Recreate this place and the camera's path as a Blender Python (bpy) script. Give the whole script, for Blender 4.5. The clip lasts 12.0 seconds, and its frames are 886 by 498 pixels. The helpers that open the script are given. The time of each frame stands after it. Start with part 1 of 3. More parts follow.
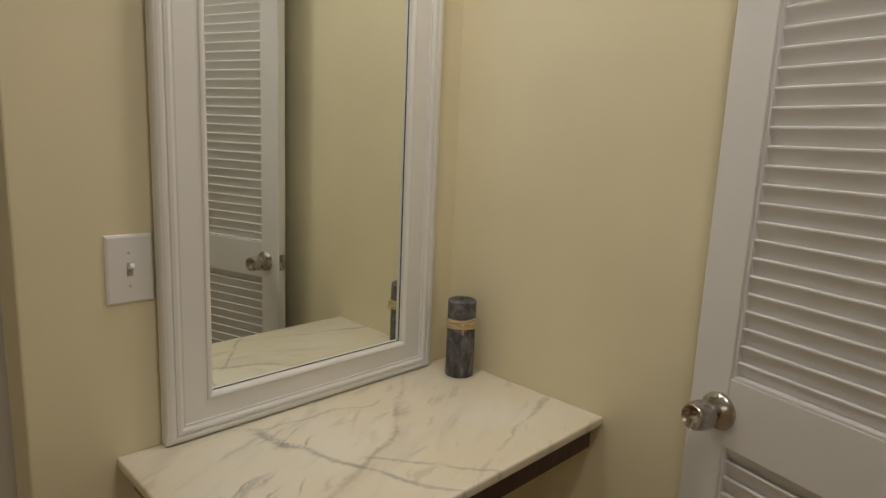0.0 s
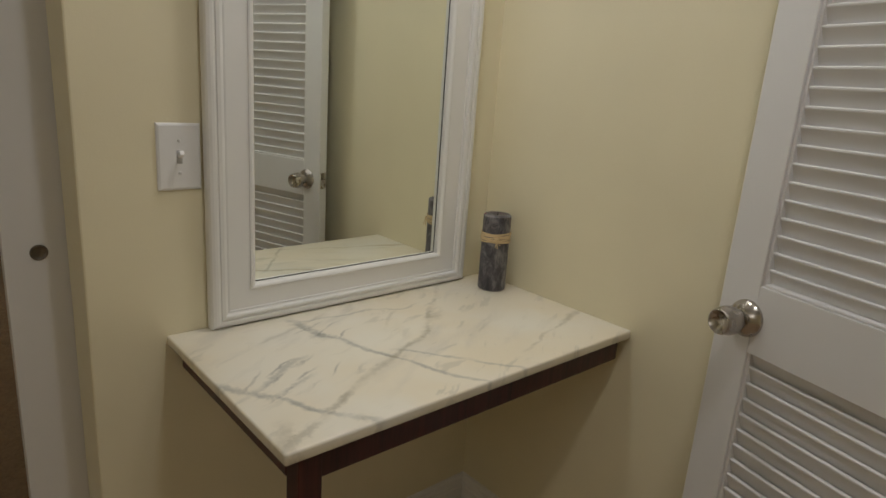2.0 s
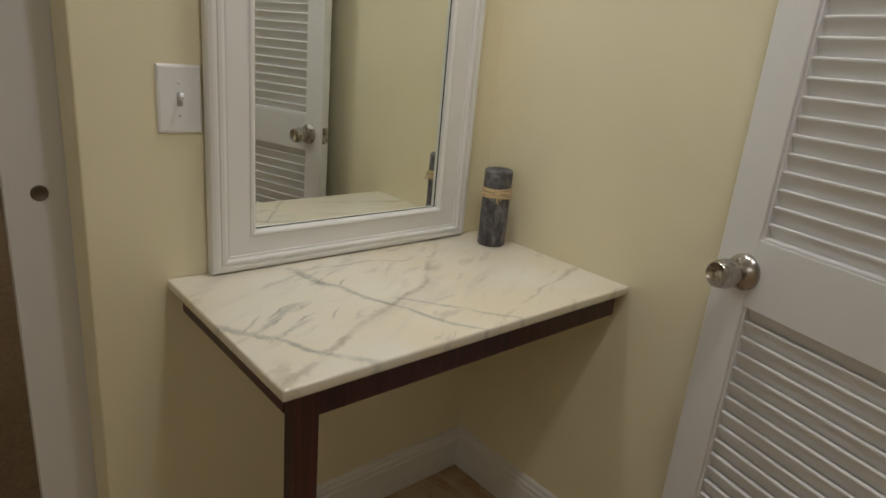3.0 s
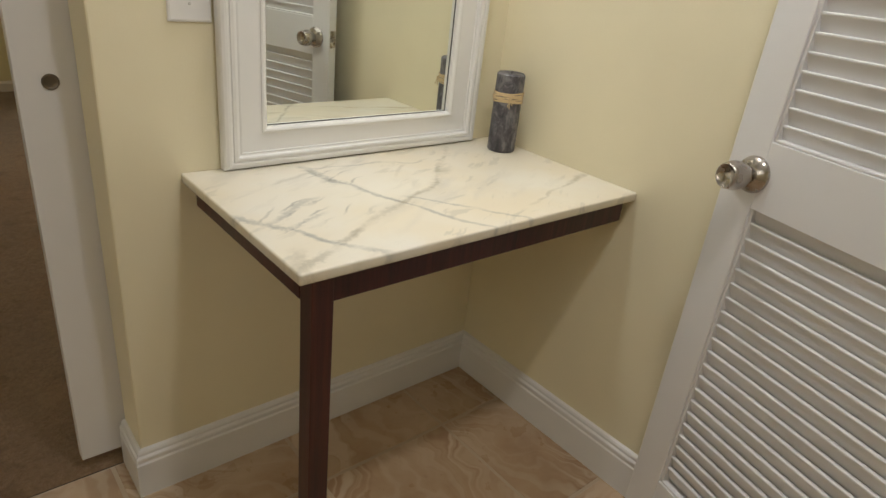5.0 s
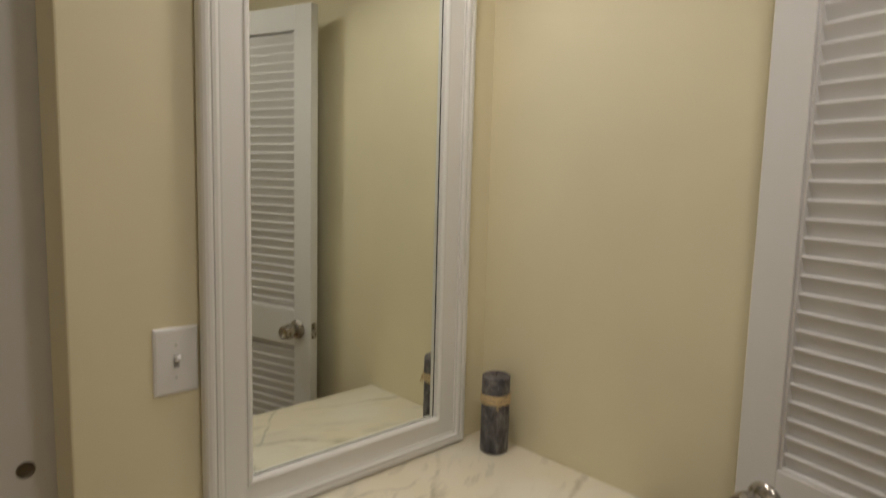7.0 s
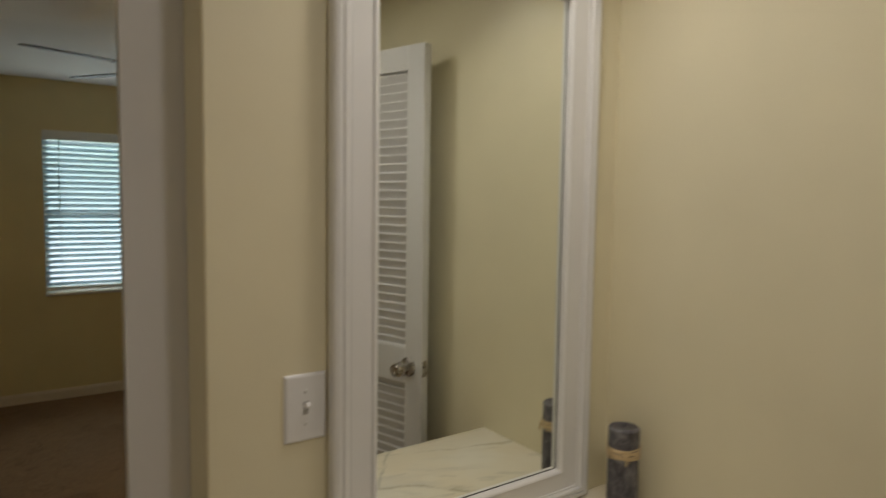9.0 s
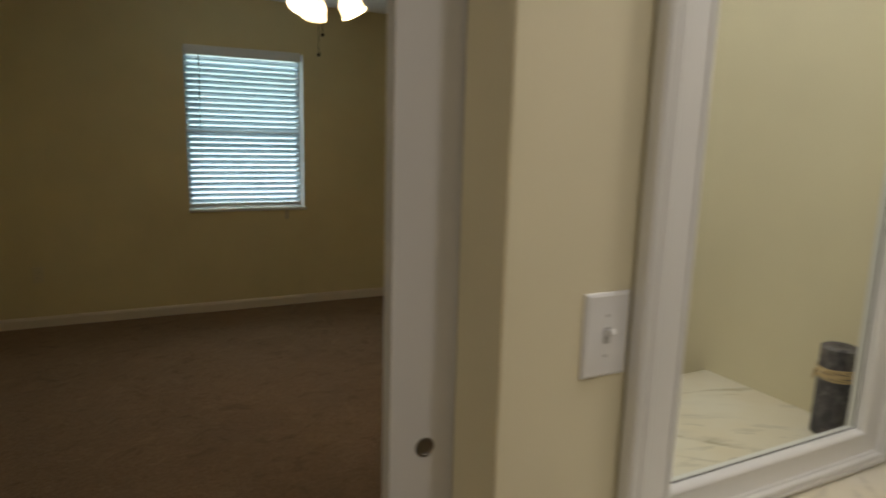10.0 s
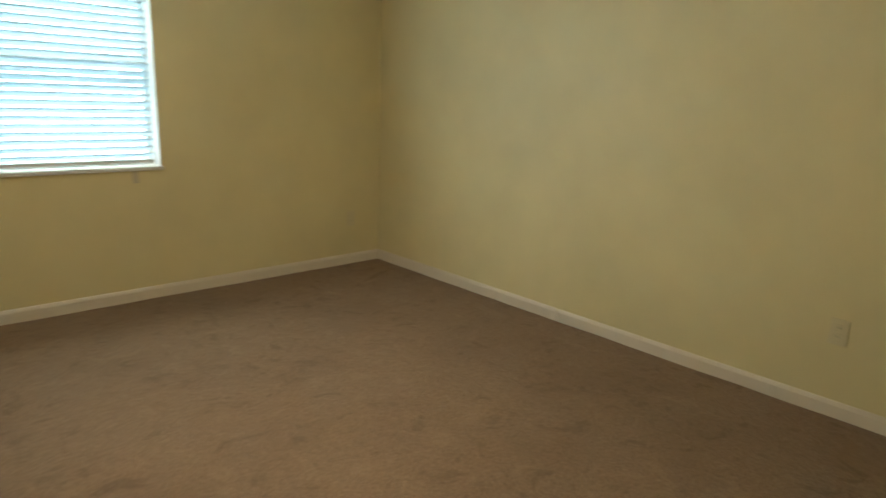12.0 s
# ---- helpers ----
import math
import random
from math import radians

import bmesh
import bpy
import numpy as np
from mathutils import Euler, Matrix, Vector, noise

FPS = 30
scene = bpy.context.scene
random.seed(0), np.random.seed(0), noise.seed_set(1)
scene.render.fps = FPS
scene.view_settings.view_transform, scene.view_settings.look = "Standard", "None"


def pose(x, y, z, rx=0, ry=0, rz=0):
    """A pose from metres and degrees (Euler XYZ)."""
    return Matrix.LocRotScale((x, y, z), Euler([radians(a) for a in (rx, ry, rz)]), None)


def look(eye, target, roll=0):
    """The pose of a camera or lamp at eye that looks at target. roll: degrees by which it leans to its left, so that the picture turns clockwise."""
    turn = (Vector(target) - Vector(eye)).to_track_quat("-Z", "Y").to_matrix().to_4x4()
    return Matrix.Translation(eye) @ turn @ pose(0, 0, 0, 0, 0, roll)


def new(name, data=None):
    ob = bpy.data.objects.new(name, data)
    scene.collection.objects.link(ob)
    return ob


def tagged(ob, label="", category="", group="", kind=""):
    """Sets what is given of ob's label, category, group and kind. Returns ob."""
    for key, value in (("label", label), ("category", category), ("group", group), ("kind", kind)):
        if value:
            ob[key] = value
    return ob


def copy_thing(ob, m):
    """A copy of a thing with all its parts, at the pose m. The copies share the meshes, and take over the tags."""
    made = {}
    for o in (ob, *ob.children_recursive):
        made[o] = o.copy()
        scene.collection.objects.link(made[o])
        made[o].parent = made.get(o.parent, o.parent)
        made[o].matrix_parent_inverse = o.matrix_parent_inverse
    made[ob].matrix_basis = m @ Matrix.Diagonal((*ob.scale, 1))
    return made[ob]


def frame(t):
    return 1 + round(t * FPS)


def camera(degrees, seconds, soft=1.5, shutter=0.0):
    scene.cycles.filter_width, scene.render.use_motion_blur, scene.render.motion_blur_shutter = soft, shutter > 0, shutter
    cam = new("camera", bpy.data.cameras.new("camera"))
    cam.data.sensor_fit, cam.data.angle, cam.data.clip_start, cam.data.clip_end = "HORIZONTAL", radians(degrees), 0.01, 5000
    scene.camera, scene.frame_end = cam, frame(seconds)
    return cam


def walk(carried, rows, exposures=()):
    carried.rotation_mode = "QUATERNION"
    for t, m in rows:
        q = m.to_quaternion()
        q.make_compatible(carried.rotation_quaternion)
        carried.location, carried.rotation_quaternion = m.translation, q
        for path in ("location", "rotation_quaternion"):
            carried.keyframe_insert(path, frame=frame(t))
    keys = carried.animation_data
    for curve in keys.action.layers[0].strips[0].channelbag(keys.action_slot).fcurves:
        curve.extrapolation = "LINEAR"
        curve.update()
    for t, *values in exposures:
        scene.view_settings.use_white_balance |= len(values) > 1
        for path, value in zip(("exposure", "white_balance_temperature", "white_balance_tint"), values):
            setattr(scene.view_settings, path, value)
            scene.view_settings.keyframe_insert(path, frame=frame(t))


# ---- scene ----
cam = camera(70.6, 12.0, shutter=0.4)
PATH = [
    (0, (-1.223, -1.177, 1.41), (0.174, 0.209, 1.053), 2.5),
    (0.5, (-1.219, -1.193, 1.403), (0.153, 0.218, 1.048), 2.3),
    (1, (-1.233, -1.202, 1.376), (0.108, 0.232, 0.997), 3.3),
    (1.5, (-1.244, -1.214, 1.342), (0.062, 0.232, 0.893), 3.8),
    (2, (-1.245, -1.219, 1.321), (0.044, 0.22, 0.804), 4.1),
    (2.5, (-1.243, -1.222, 1.308), (0.036, 0.208, 0.741), 4.7),
    (3, (-1.248, -1.233, 1.285), (0.025, 0.184, 0.673), 5.3),
    (3.5, (-1.258, -1.243, 1.261), (-0.011, 0.15, 0.551), 5.7),
    (3.7, (-1.261, -1.246, 1.254), (-0.02, 0.134, 0.509), 6.0),
    (5.3, (-1.278, -1.251, 1.243), (-0.054, 0.089, 0.403), 6.6),
    (5.5, (-1.268, -1.24, 1.268), (-0.018, 0.155, 0.568), 6.2),
    (6, (-1.259, -1.209, 1.331), (0.024, 0.225, 0.786), 4.1),
    (6.5, (-1.255, -1.177, 1.419), (0.075, 0.261, 1.013), 2.2),
    (7, (-1.254, -1.159, 1.498), (0.106, 0.29, 1.272), 1.5),
    (7.2, (-1.258, -1.132, 1.53), (0.123, 0.308, 1.38), 1.6),
    (8.8, (-1.258, -1.118, 1.548), (-0.052, 0.474, 1.446), 0.7),
    (9, (-1.278, -1.074, 1.528), (-0.141, 0.565, 1.382), 0.8),
    (9.5, (-1.347, -0.897, 1.469), (-0.334, 0.807, 1.213), 1.5),
    (10, (-1.437, -0.672, 1.425), (-0.561, 1.09, 1.067), 1.6),
    (10.2, (-1.456, -0.565, 1.405), (-0.676, 1.234, 1.014), 1.3),
    (10.4, (-1.462, -0.437, 1.388), (-0.781, 1.395, 0.961), 1.0),
    (10.5, (-1.465, -0.37, 1.366), (-0.835, 1.479, 0.931), 0.8),
    (10.8, (-1.511, -0.189, 1.324), (-0.958, 1.676, 0.858), 0.3),
    (11, (-1.57, -0.079, 1.302), (-0.966, 1.766, 0.818), 0.2),
    (11.5, (-1.554, 0.209, 1.309), (-0.607, 1.907, 0.850), 3.3),
    (12, (-1.505, 0.505, 1.292), (-0.175, 1.921, 0.816), 2.3),
]
EXPOSURES = ((0.0, -1.42, 7150, 12.0), (2.0, -1.35, 6500, 10.0), (3.0, -1.22, 6470, 10.0), (3.7, -1.05, 6450, 10.0), (5.3, -0.55, 6410, 10.0), (5.6, -0.62, 6400, 10.0), (6.1, -1.18, 6700, 11.0), (6.6, -1.35, 7000, 12.0), (7.2, -1.47, 7150, 12.0), (8.9, -1.62, 7040, 12.0), (9.6, -1.52, 7000, 12.0), (10.0, -1.35, 6750, 11.0), (10.4, -0.8, 6500, 10.0), (10.8, 0.0, 6350, 5.5), (11.1, 0.30, 6380, 5.0), (12.0, 0.42, 6420, 5.5))
walk(cam, [(t, look(e, g, r)) for t, e, g, r in PATH], EXPOSURES)

# ---- world, lights ----
world = bpy.data.worlds.new("sky")
scene.world = world
world.use_nodes = True
wn = world.node_tree.nodes
sky = wn.new("ShaderNodeTexSky")
sky.sky_type = "NISHITA"
sky.sun_disc = False
sky.sun_elevation, sky.sun_rotation = radians(48), radians(200)
wn["Background"].inputs["Strength"].default_value = 0.12
world.node_tree.links.new(sky.outputs["Color"], wn["Background"].inputs["Color"])


def lamp(name, kind, energy, color, m, **settings):
    data = bpy.data.lights.new(name, kind)
    data.energy, data.color = energy, color
    for key, value in settings.items():
        if key == "size":
            data.size = value
        if key == "size_y":
            data.shape, data.size_y = "RECTANGLE", value
        if key == "disk":
            data.shape, data.size = "DISK", value
        if key == "radius":
            data.shadow_soft_size = value
        if key == "spread":
            data.spread = value
        if key == "angle":
            data.angle = value
    ob = new(name, data)
    ob.matrix_world = m
    return ob


lamp("sun", "SUN", 3.0, (1.0, 0.95, 0.88), look((0, 0, 10), (1.2, -2.5, 7.0)), angle=radians(0.5))
lamp("recessed_downlight", "AREA", 6.6, (1.0, 0.985, 0.97), pose(-0.44, -0.25, 2.375), disk=0.16, spread=radians(125))
lamp("recessed_downlight", "AREA", 11.0, (1.0, 0.985, 0.97), pose(-0.72, -1.06, 2.375), disk=0.16, spread=radians(170))
# unseen fill lamp, added to lift the dressing corner and the space under the table
lamp("fill_lamp", "POINT", 14.5, (1.0, 0.98, 0.96), pose(-2.45, -1.05, 1.65), radius=0.30)
lamp("window_daylight", "AREA", 14.0, (0.78, 0.94, 1.0), look((-0.63, 4.33, 1.40), (-0.63, 0.0, 2.3)), size=0.8, size_y=1.1)

# ---- sizes of the place ----
CEIL = 2.392          # ceiling height
END = -1.014          # free end of the mirror wall
OPEN_L = -2.06        # far side of the doorway
HEAD = 2.06           # height of the doorway
BX0, BX1 = -2.712, 1.443   # bedroom, side walls
BY0, BY1 = 0.215, 4.405    # bedroom, near and window wall
ROOM_L, ROOM_B = -3.0, -2.70
TOP = 0.794           # table top
WX0, WX1, WZ0, WZ1 = -1.068, -0.186, 0.815, 2.02   # window opening


# ---- materials ----
def material(name, base=(0.5, 0.5, 0.5), rough=0.5, metal=0.0):
    m = bpy.data.materials.new(name)
    m.use_nodes = True
    p = m.node_tree.nodes["Principled BSDF"]
    p.inputs["Base Color"].default_value = (*base, 1)
    p.inputs["Roughness"].default_value = rough
    p.inputs["Metallic"].default_value = metal
    return m


class Nodes:
    """Short hand for building a node tree."""

    def __init__(self, m):
        self.tree = m.node_tree
        self.p = self.tree.nodes["Principled BSDF"]

    def add(self, kind, **inputs):
        n = self.tree.nodes.new(kind)
        for key, value in inputs.items():
            self.put(n.inputs[key.replace("_", " ")], value)
        return n

    def put(self, socket, value):
        if isinstance(value, bpy.types.NodeSocket):
            self.tree.links.new(value, socket)
        elif isinstance(value, (tuple, list)) and socket.type == "RGBA" and len(value) == 3:
            socket.default_value = (*value, 1)
        else:
            socket.default_value = value

    def coords(self, scale=(1, 1, 1), shift=None):
        c = self.add("ShaderNodeTexCoord")
        mp = self.add("ShaderNodeMapping", Vector=c.outputs["Object"], Scale=scale)
        if shift is not None:
            self.put(mp.inputs["Location"], shift)
        return mp.outputs["Vector"]

    def noise(self, scale, detail=4.0, rough=0.55, vector=None, distortion=0.0):
        n = self.add("ShaderNodeTexNoise", Scale=scale, Detail=detail, Roughness=rough, Distortion=distortion)
        self.put(n.inputs["Vector"], vector if vector is not None else self.coords())
        return n.outputs["Fac"]

    def ramp(self, fac, stops):
        n = self.add("ShaderNodeValToRGB", Fac=fac)
        e = n.color_ramp.elements
        while len(e) < len(stops):
            e.new(0.5)
        for el, (pos, col) in zip(e, stops):
            el.position = pos
            el.color = (*col, 1) if len(col) == 3 else col
        return n.outputs["Color"]

    def mix(self, fac, a, b, mode="MIX"):
        n = self.tree.nodes.new("ShaderNodeMix")
        n.data_type, n.blend_type = "RGBA", mode
        for key, value in ((0, fac), (6, a), (7, b)):
            self.put(n.inputs[key], value)
        return n.outputs[2]

    def math(self, op, a, b=0.0, clamp=False):
        n = self.tree.nodes.new("ShaderNodeMath")
        n.operation, n.use_clamp = op, clamp
        self.put(n.inputs[0], a)
        self.put(n.inputs[1], b)
        return n.outputs[0]

    def span(self, value, a, b, c=0.0, d=1.0):
        n = self.add("ShaderNodeMapRange")
        n.interpolation_type = "SMOOTHSTEP"
        for key, v in (("Value", value), ("From Min", a), ("From Max", b), ("To Min", c), ("To Max", d)):
            self.put(n.inputs[key], v)
        return n.outputs["Result"]

    def bump(self, height, strength=0.2, distance=0.002, normal=None):
        n = self.add("ShaderNodeBump", Strength=strength, Distance=distance, Height=height)
        if normal is not None:
            self.put(n.inputs["Normal"], normal)
        return n.outputs["Normal"]

    def out(self, key, value):
        self.put(self.p.inputs[key], value)


def paint(name, base, rough=0.6, mottle=0.06, grain=0.25):
    """Rolled wall paint: faint mottling and an orange-peel relief."""
    m = material(name, base, rough)
    n = Nodes(m)
    broad = n.noise(1.7, 3.0)
    dark = tuple(c * (1 - mottle) for c in base)
    light = tuple(min(1.0, c * (1 + mottle)) for c in base)
    n.out("Base Color", n.ramp(broad, ((0.3, dark), (0.7, light))))
    fine = n.noise(260.0, 2.0)
    mid = n.noise(34.0, 3.0)
    b = n.bump(mid, 0.10, 0.002)
    n.out("Normal", n.bump(fine, grain, 0.0008, b))
    n.out("Roughness", n.span(n.noise(9.0), 0.2, 0.8, rough - 0.07, rough + 0.07))
    return m


def gloss_white(name, base=(0.78, 0.77, 0.76), rough=0.34):
    """Brushed white trim paint."""
    m = material(name, base, rough)
    n = Nodes(m)
    n.out("Base Color", n.mix(n.span(n.noise(2.5, 3.0), 0.35, 0.75), base, tuple(c * 0.97 for c in base)))
    n.out("Normal", n.bump(n.noise(140.0, 2.0, vector=n.coords((1, 1, 0.25))), 0.03, 0.0004))
    n.out("Roughness", n.span(n.noise(3.0, 2.0), 0.3, 0.7, rough - 0.02, rough + 0.03))
    return m


WALL = paint("yellow_wall_paint", (0.80, 0.73, 0.525), 0.40)
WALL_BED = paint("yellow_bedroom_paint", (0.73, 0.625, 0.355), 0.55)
CEILING = paint("white_ceiling_paint", (0.80, 0.80, 0.78), 0.8, 0.03, 0.5)
TRIM = gloss_white("white_trim_paint")
TRIM_OLD = gloss_white("old_white_trim_paint", (0.74, 0.645, 0.525), 0.45)
DOOR_WHITE = gloss_white("white_door_paint", (0.74, 0.73, 0.73), 0.38)
FRAME_WHITE = gloss_white("white_frame_lacquer", (0.80, 0.79, 0.77), 0.30)
PLASTIC = material("white_plastic", (0.80, 0.79, 0.78), 0.30)
GROUT = paint("pale_tan_grout", (0.54, 0.43, 0.31), 0.85, 0.15, 0.6)
DARK_GAP = material("dark_gap", (0.02, 0.02, 0.02), 0.9)


def stone_tile():
    m = material("sandstone_look_tile", (0.5, 0.3, 0.18), 0.34)
    n = Nodes(m)
    info = n.add("ShaderNodeObjectInfo")
    comb = n.add("ShaderNodeCombineXYZ")
    r = info.outputs["Random"]
    for k, f in (("X", 37.0), ("Y", 91.0), ("Z", 53.0)):
        n.put(comb.inputs[k], n.math("MULTIPLY", r, f))
    v = n.coords((1, 1, 1), comb.outputs["Vector"])
    rot = n.add("ShaderNodeVectorRotate", Vector=v, Angle=n.math("MULTIPLY", r, 23.0))
    v = rot.outputs["Vector"]
    warp = n.noise(4.0, 3.0, vector=v)
    sep = n.add("ShaderNodeSeparateXYZ", Vector=v)
    w = n.math("ADD", n.math("MULTIPLY", sep.outputs["X"], 11.0), n.math("MULTIPLY", warp, 4.5))
    bands = n.noise(1.6, 2.0, vector=n.add("ShaderNodeCombineXYZ", X=w).outputs["Vector"])
    base = n.ramp(n.noise(4.0, 4.0, 0.55, v, 0.3), ((0.28, (0.33, 0.205, 0.115)), (0.5, (0.47, 0.325, 0.20)), (0.74, (0.58, 0.44, 0.30))))
    show = n.span(n.noise(2.2, 2.0, 0.5, v), 0.42, 0.60)
    pale = n.math("MULTIPLY", n.span(bands, 0.47, 0.58), n.math("ADD", n.math("MULTIPLY", show, 0.6), 0.2))
    col = n.mix(pale, base, (0.68, 0.56, 0.42))
    line = n.math("SUBTRACT", 1.0, n.span(n.math("ABSOLUTE", n.math("SUBTRACT", bands, 0.45)), 0.0, 0.035))
    col = n.mix(n.math("MULTIPLY", n.math("MULTIPLY", line, show), 0.5), col, (0.30, 0.155, 0.085))
    fleck = n.noise(60.0, 3.0, 0.6, v)
    col = n.mix(n.math("MULTIPLY", n.span(fleck, 0.62, 0.74), 0.35), col, (0.36, 0.22, 0.13))
    n.out("Base Color", col)
    n.out("Normal", n.bump(n.noise(22.0, 5.0, vector=v), 0.25, 0.003))
    n.out("Roughness", n.span(n.noise(12.0, vector=v), 0.3, 0.7, 0.26, 0.46))
    return m


def carpet_material():
    m = material("brown_cut_pile_carpet", (0.23, 0.155, 0.10), 0.95)
    n = Nodes(m)
    fine = n.noise(420.0, 3.0, 0.7)
    tuft = n.noise(75.0, 4.0, 0.7)
    tread = n.noise(7.0, 5.0, 0.66, distortion=1.1)
    drift = n.noise(1.6, 3.0, 0.5)
    col = n.ramp(tuft, ((0.28, (0.186, 0.116, 0.068)), (0.55, (0.274, 0.178, 0.108)), (0.8, (0.35, 0.236, 0.150))))
    col = n.mix(n.math("MULTIPLY", n.span(fine, 0.35, 0.7), 0.35), col, (0.38, 0.262, 0.156))
    col = n.mix(n.math("MULTIPLY", n.span(tread, 0.54, 0.67), 0.42), col, (0.135, 0.080, 0.042))
    col = n.mix(n.math("MULTIPLY", n.span(tread, 0.47, 0.33), 0.22), col, (0.42, 0.29, 0.175))
    col = n.mix(n.math("MULTIPLY", n.span(drift, 0.45, 0.65), 0.22), col, (0.15, 0.092, 0.052))
    n.out("Base Color", col)
    b = n.bump(tread, 0.18, 0.02)
    b = n.bump(tuft, 0.8, 0.008, b)
    n.out("Normal", n.bump(fine, 0.8, 0.003, b))
    n.out("Sheen Weight", 0.08)
    n.out("Specular IOR Level", 0.1)
    return m


def marble():
    """White marble with grey-green veins; the main ones run as fault lines across the slab."""
    m = material("white_veined_marble", (0.8, 0.77, 0.72), 0.22)
    n = Nodes(m)
    v = n.coords()
    wob = n.add("ShaderNodeTexNoise", Vector=v, Scale=8.0, Detail=3.0, Roughness=0.5)
    off = n.add("ShaderNodeVectorMath", Vector=wob.outputs["Color"])
    off.operation = "SUBTRACT"
    off.inputs[1].default_value = (0.5, 0.5, 0.5)
    sc = n.add("ShaderNodeVectorMath", Vector=off.outputs["Vector"])
    sc.operation = "SCALE"
    sc.inputs["Scale"].default_value = 0.075
    add = n.add("ShaderNodeVectorMath", Vector=v)
    add.operation = "ADD"
    n.put(add.inputs[1], sc.outputs["Vector"])
    sep = n.add("ShaderNodeSeparateXYZ", Vector=add.outputs["Vector"])
    x, y = sep.outputs["X"], sep.outputs["Y"]
    turn = n.add("ShaderNodeVectorRotate", Vector=add.outputs["Vector"], Angle=radians(-27))
    drift = n.add("ShaderNodeMapping", Vector=turn.outputs["Vector"], Scale=(3.0, 13.0, 3.0))
    cloud = n.noise(1.0, 4.0, 0.55, drift.outputs["Vector"], 0.3)
    warm = n.noise(4.5, 3.0, 0.5, v, 0.2)
    col = n.mix(n.span(warm, 0.30, 0.72), (0.81, 0.77, 0.665), (0.79, 0.71, 0.55))
    col = n.mix(n.math("MULTIPLY", n.span(cloud, 0.52, 0.76), 0.45), col, (0.56, 0.53, 0.47))
    patchy = n.noise(16.0, 5.0, 0.65, v)
    fine = n.noise(95.0, 4.0, 0.65, v)

    def vein(x0, y0, x1, y1, width, strength, tone):
        nonlocal col
        dx, dy = x1 - x0, y1 - y0
        size = math.hypot(dx, dy)
        ux, uy = dx / size, dy / size
        rx, ry = n.math("SUBTRACT", x, x0), n.math("SUBTRACT", y, y0)
        along = n.math("ADD", n.math("MULTIPLY", rx, ux), n.math("MULTIPLY", ry, uy))
        across = n.math("ABSOLUTE", n.math("SUBTRACT", n.math("MULTIPLY", rx, uy), n.math("MULTIPLY", ry, ux)))
        ragged = n.math("ADD", across, n.math("MULTIPLY", n.math("SUBTRACT", fine, 0.5), width * 1.3))
        core = n.span(ragged, width * 0.95, width * 0.1)
        core = n.math("MULTIPLY", core, n.span(along, -0.03, 0.02))
        core = n.math("MULTIPLY", core, n.span(along, size + 0.03, size - 0.02))
        core = n.math("MULTIPLY", core, n.span(patchy, 0.34, 0.62, 0.15, 1.0))
        col = n.mix(n.math("MULTIPLY", core, strength), col, tone)

    grey, tan = (0.22, 0.23, 0.22), (0.36, 0.32, 0.23)
    vein(-0.700, 0.010, -0.641, -0.056, 0.0092, 0.37, grey)
    vein(-0.641, -0.056, -0.552, -0.308, 0.0126, 0.65, grey)
    vein(-0.615, -0.150, -0.585, -0.215, 0.0230, 0.37, grey)
    vein(-0.552, -0.308, -0.463, -0.520, 0.0092, 0.51, grey)
    vein(-0.520, -0.300, -0.360, -0.515, 0.0069, 0.41, grey)
    vein(-0.200, -0.040, -0.408, -0.249, 0.0103, 0.44, tan)
    vein(-0.330, -0.190, -0.430, -0.262, 0.0253, 0.41, tan)
    vein(-0.408, -0.249, -0.754, -0.427, 0.0138, 0.65, tan)
    vein(-0.754, -0.427, -0.860, -0.506, 0.0161, 0.51, tan)
    vein(-0.878, -0.254, -0.837, -0.330, 0.0138, 0.51, grey)
    vein(-0.837, -0.330, -0.709, -0.506, 0.0115, 0.61, grey)
    vein(-0.840, -0.440, -0.870, -0.510, 0.0253, 0.37, tan)
    vein(-0.008, -0.345, -0.095, -0.387, 0.0161, 0.51, tan)
    vein(-0.095, -0.387, -0.292, -0.437, 0.0069, 0.41, tan)
    vein(-0.860, -0.330, -0.700, -0.240, 0.0103, 0.41, grey)
    vein(-0.820, -0.350, -0.730, -0.310, 0.0092, 0.41, grey)
    vein(-0.730, -0.130, -0.560, -0.060, 0.0080, 0.27, tan)
    vein(-0.640, -0.070, -0.330, -0.110, 0.0069, 0.34, grey)
    vein(-0.480, -0.200, -0.400, -0.120, 0.0069, 0.31, tan)
    for x0, y0, x1, y1 in ((-0.800, -0.300, -0.765, -0.285), (-0.775, -0.270, -0.725, -0.245), (-0.745, -0.305, -0.715, -0.290), (-0.720, -0.262, -0.690, -0.245),
                           (-0.830, -0.365, -0.800, -0.350), (-0.800, -0.345, -0.762, -0.322), (-0.755, -0.350, -0.730, -0.335), (-0.690, -0.320, -0.660, -0.300),
                           (-0.612, -0.150, -0.560, -0.128), (-0.585, -0.190, -0.548, -0.176), (-0.845, -0.300, -0.800, -0.262), (-0.640, -0.118, -0.595, -0.105)):
        vein(x0, y0, x1, y1, 0.0048, 0.55, (0.22, 0.22, 0.20))
    streak = n.add("ShaderNodeMapping", Vector=turn.outputs["Vector"], Scale=(9.0, 40.0, 9.0))
    dash = n.noise(1.0, 3.0, 0.55, streak.outputs["Vector"], 0.4)
    field = n.math("MULTIPLY", n.span(dash, 0.57, 0.66), n.span(warm, 0.42, 0.60, 0.25, 1.0))
    col = n.mix(n.math("MULTIPLY", field, 0.30), col, (0.40, 0.39, 0.33))
    n.out("Base Color", col)
    n.out("Roughness", 0.26)
    return m


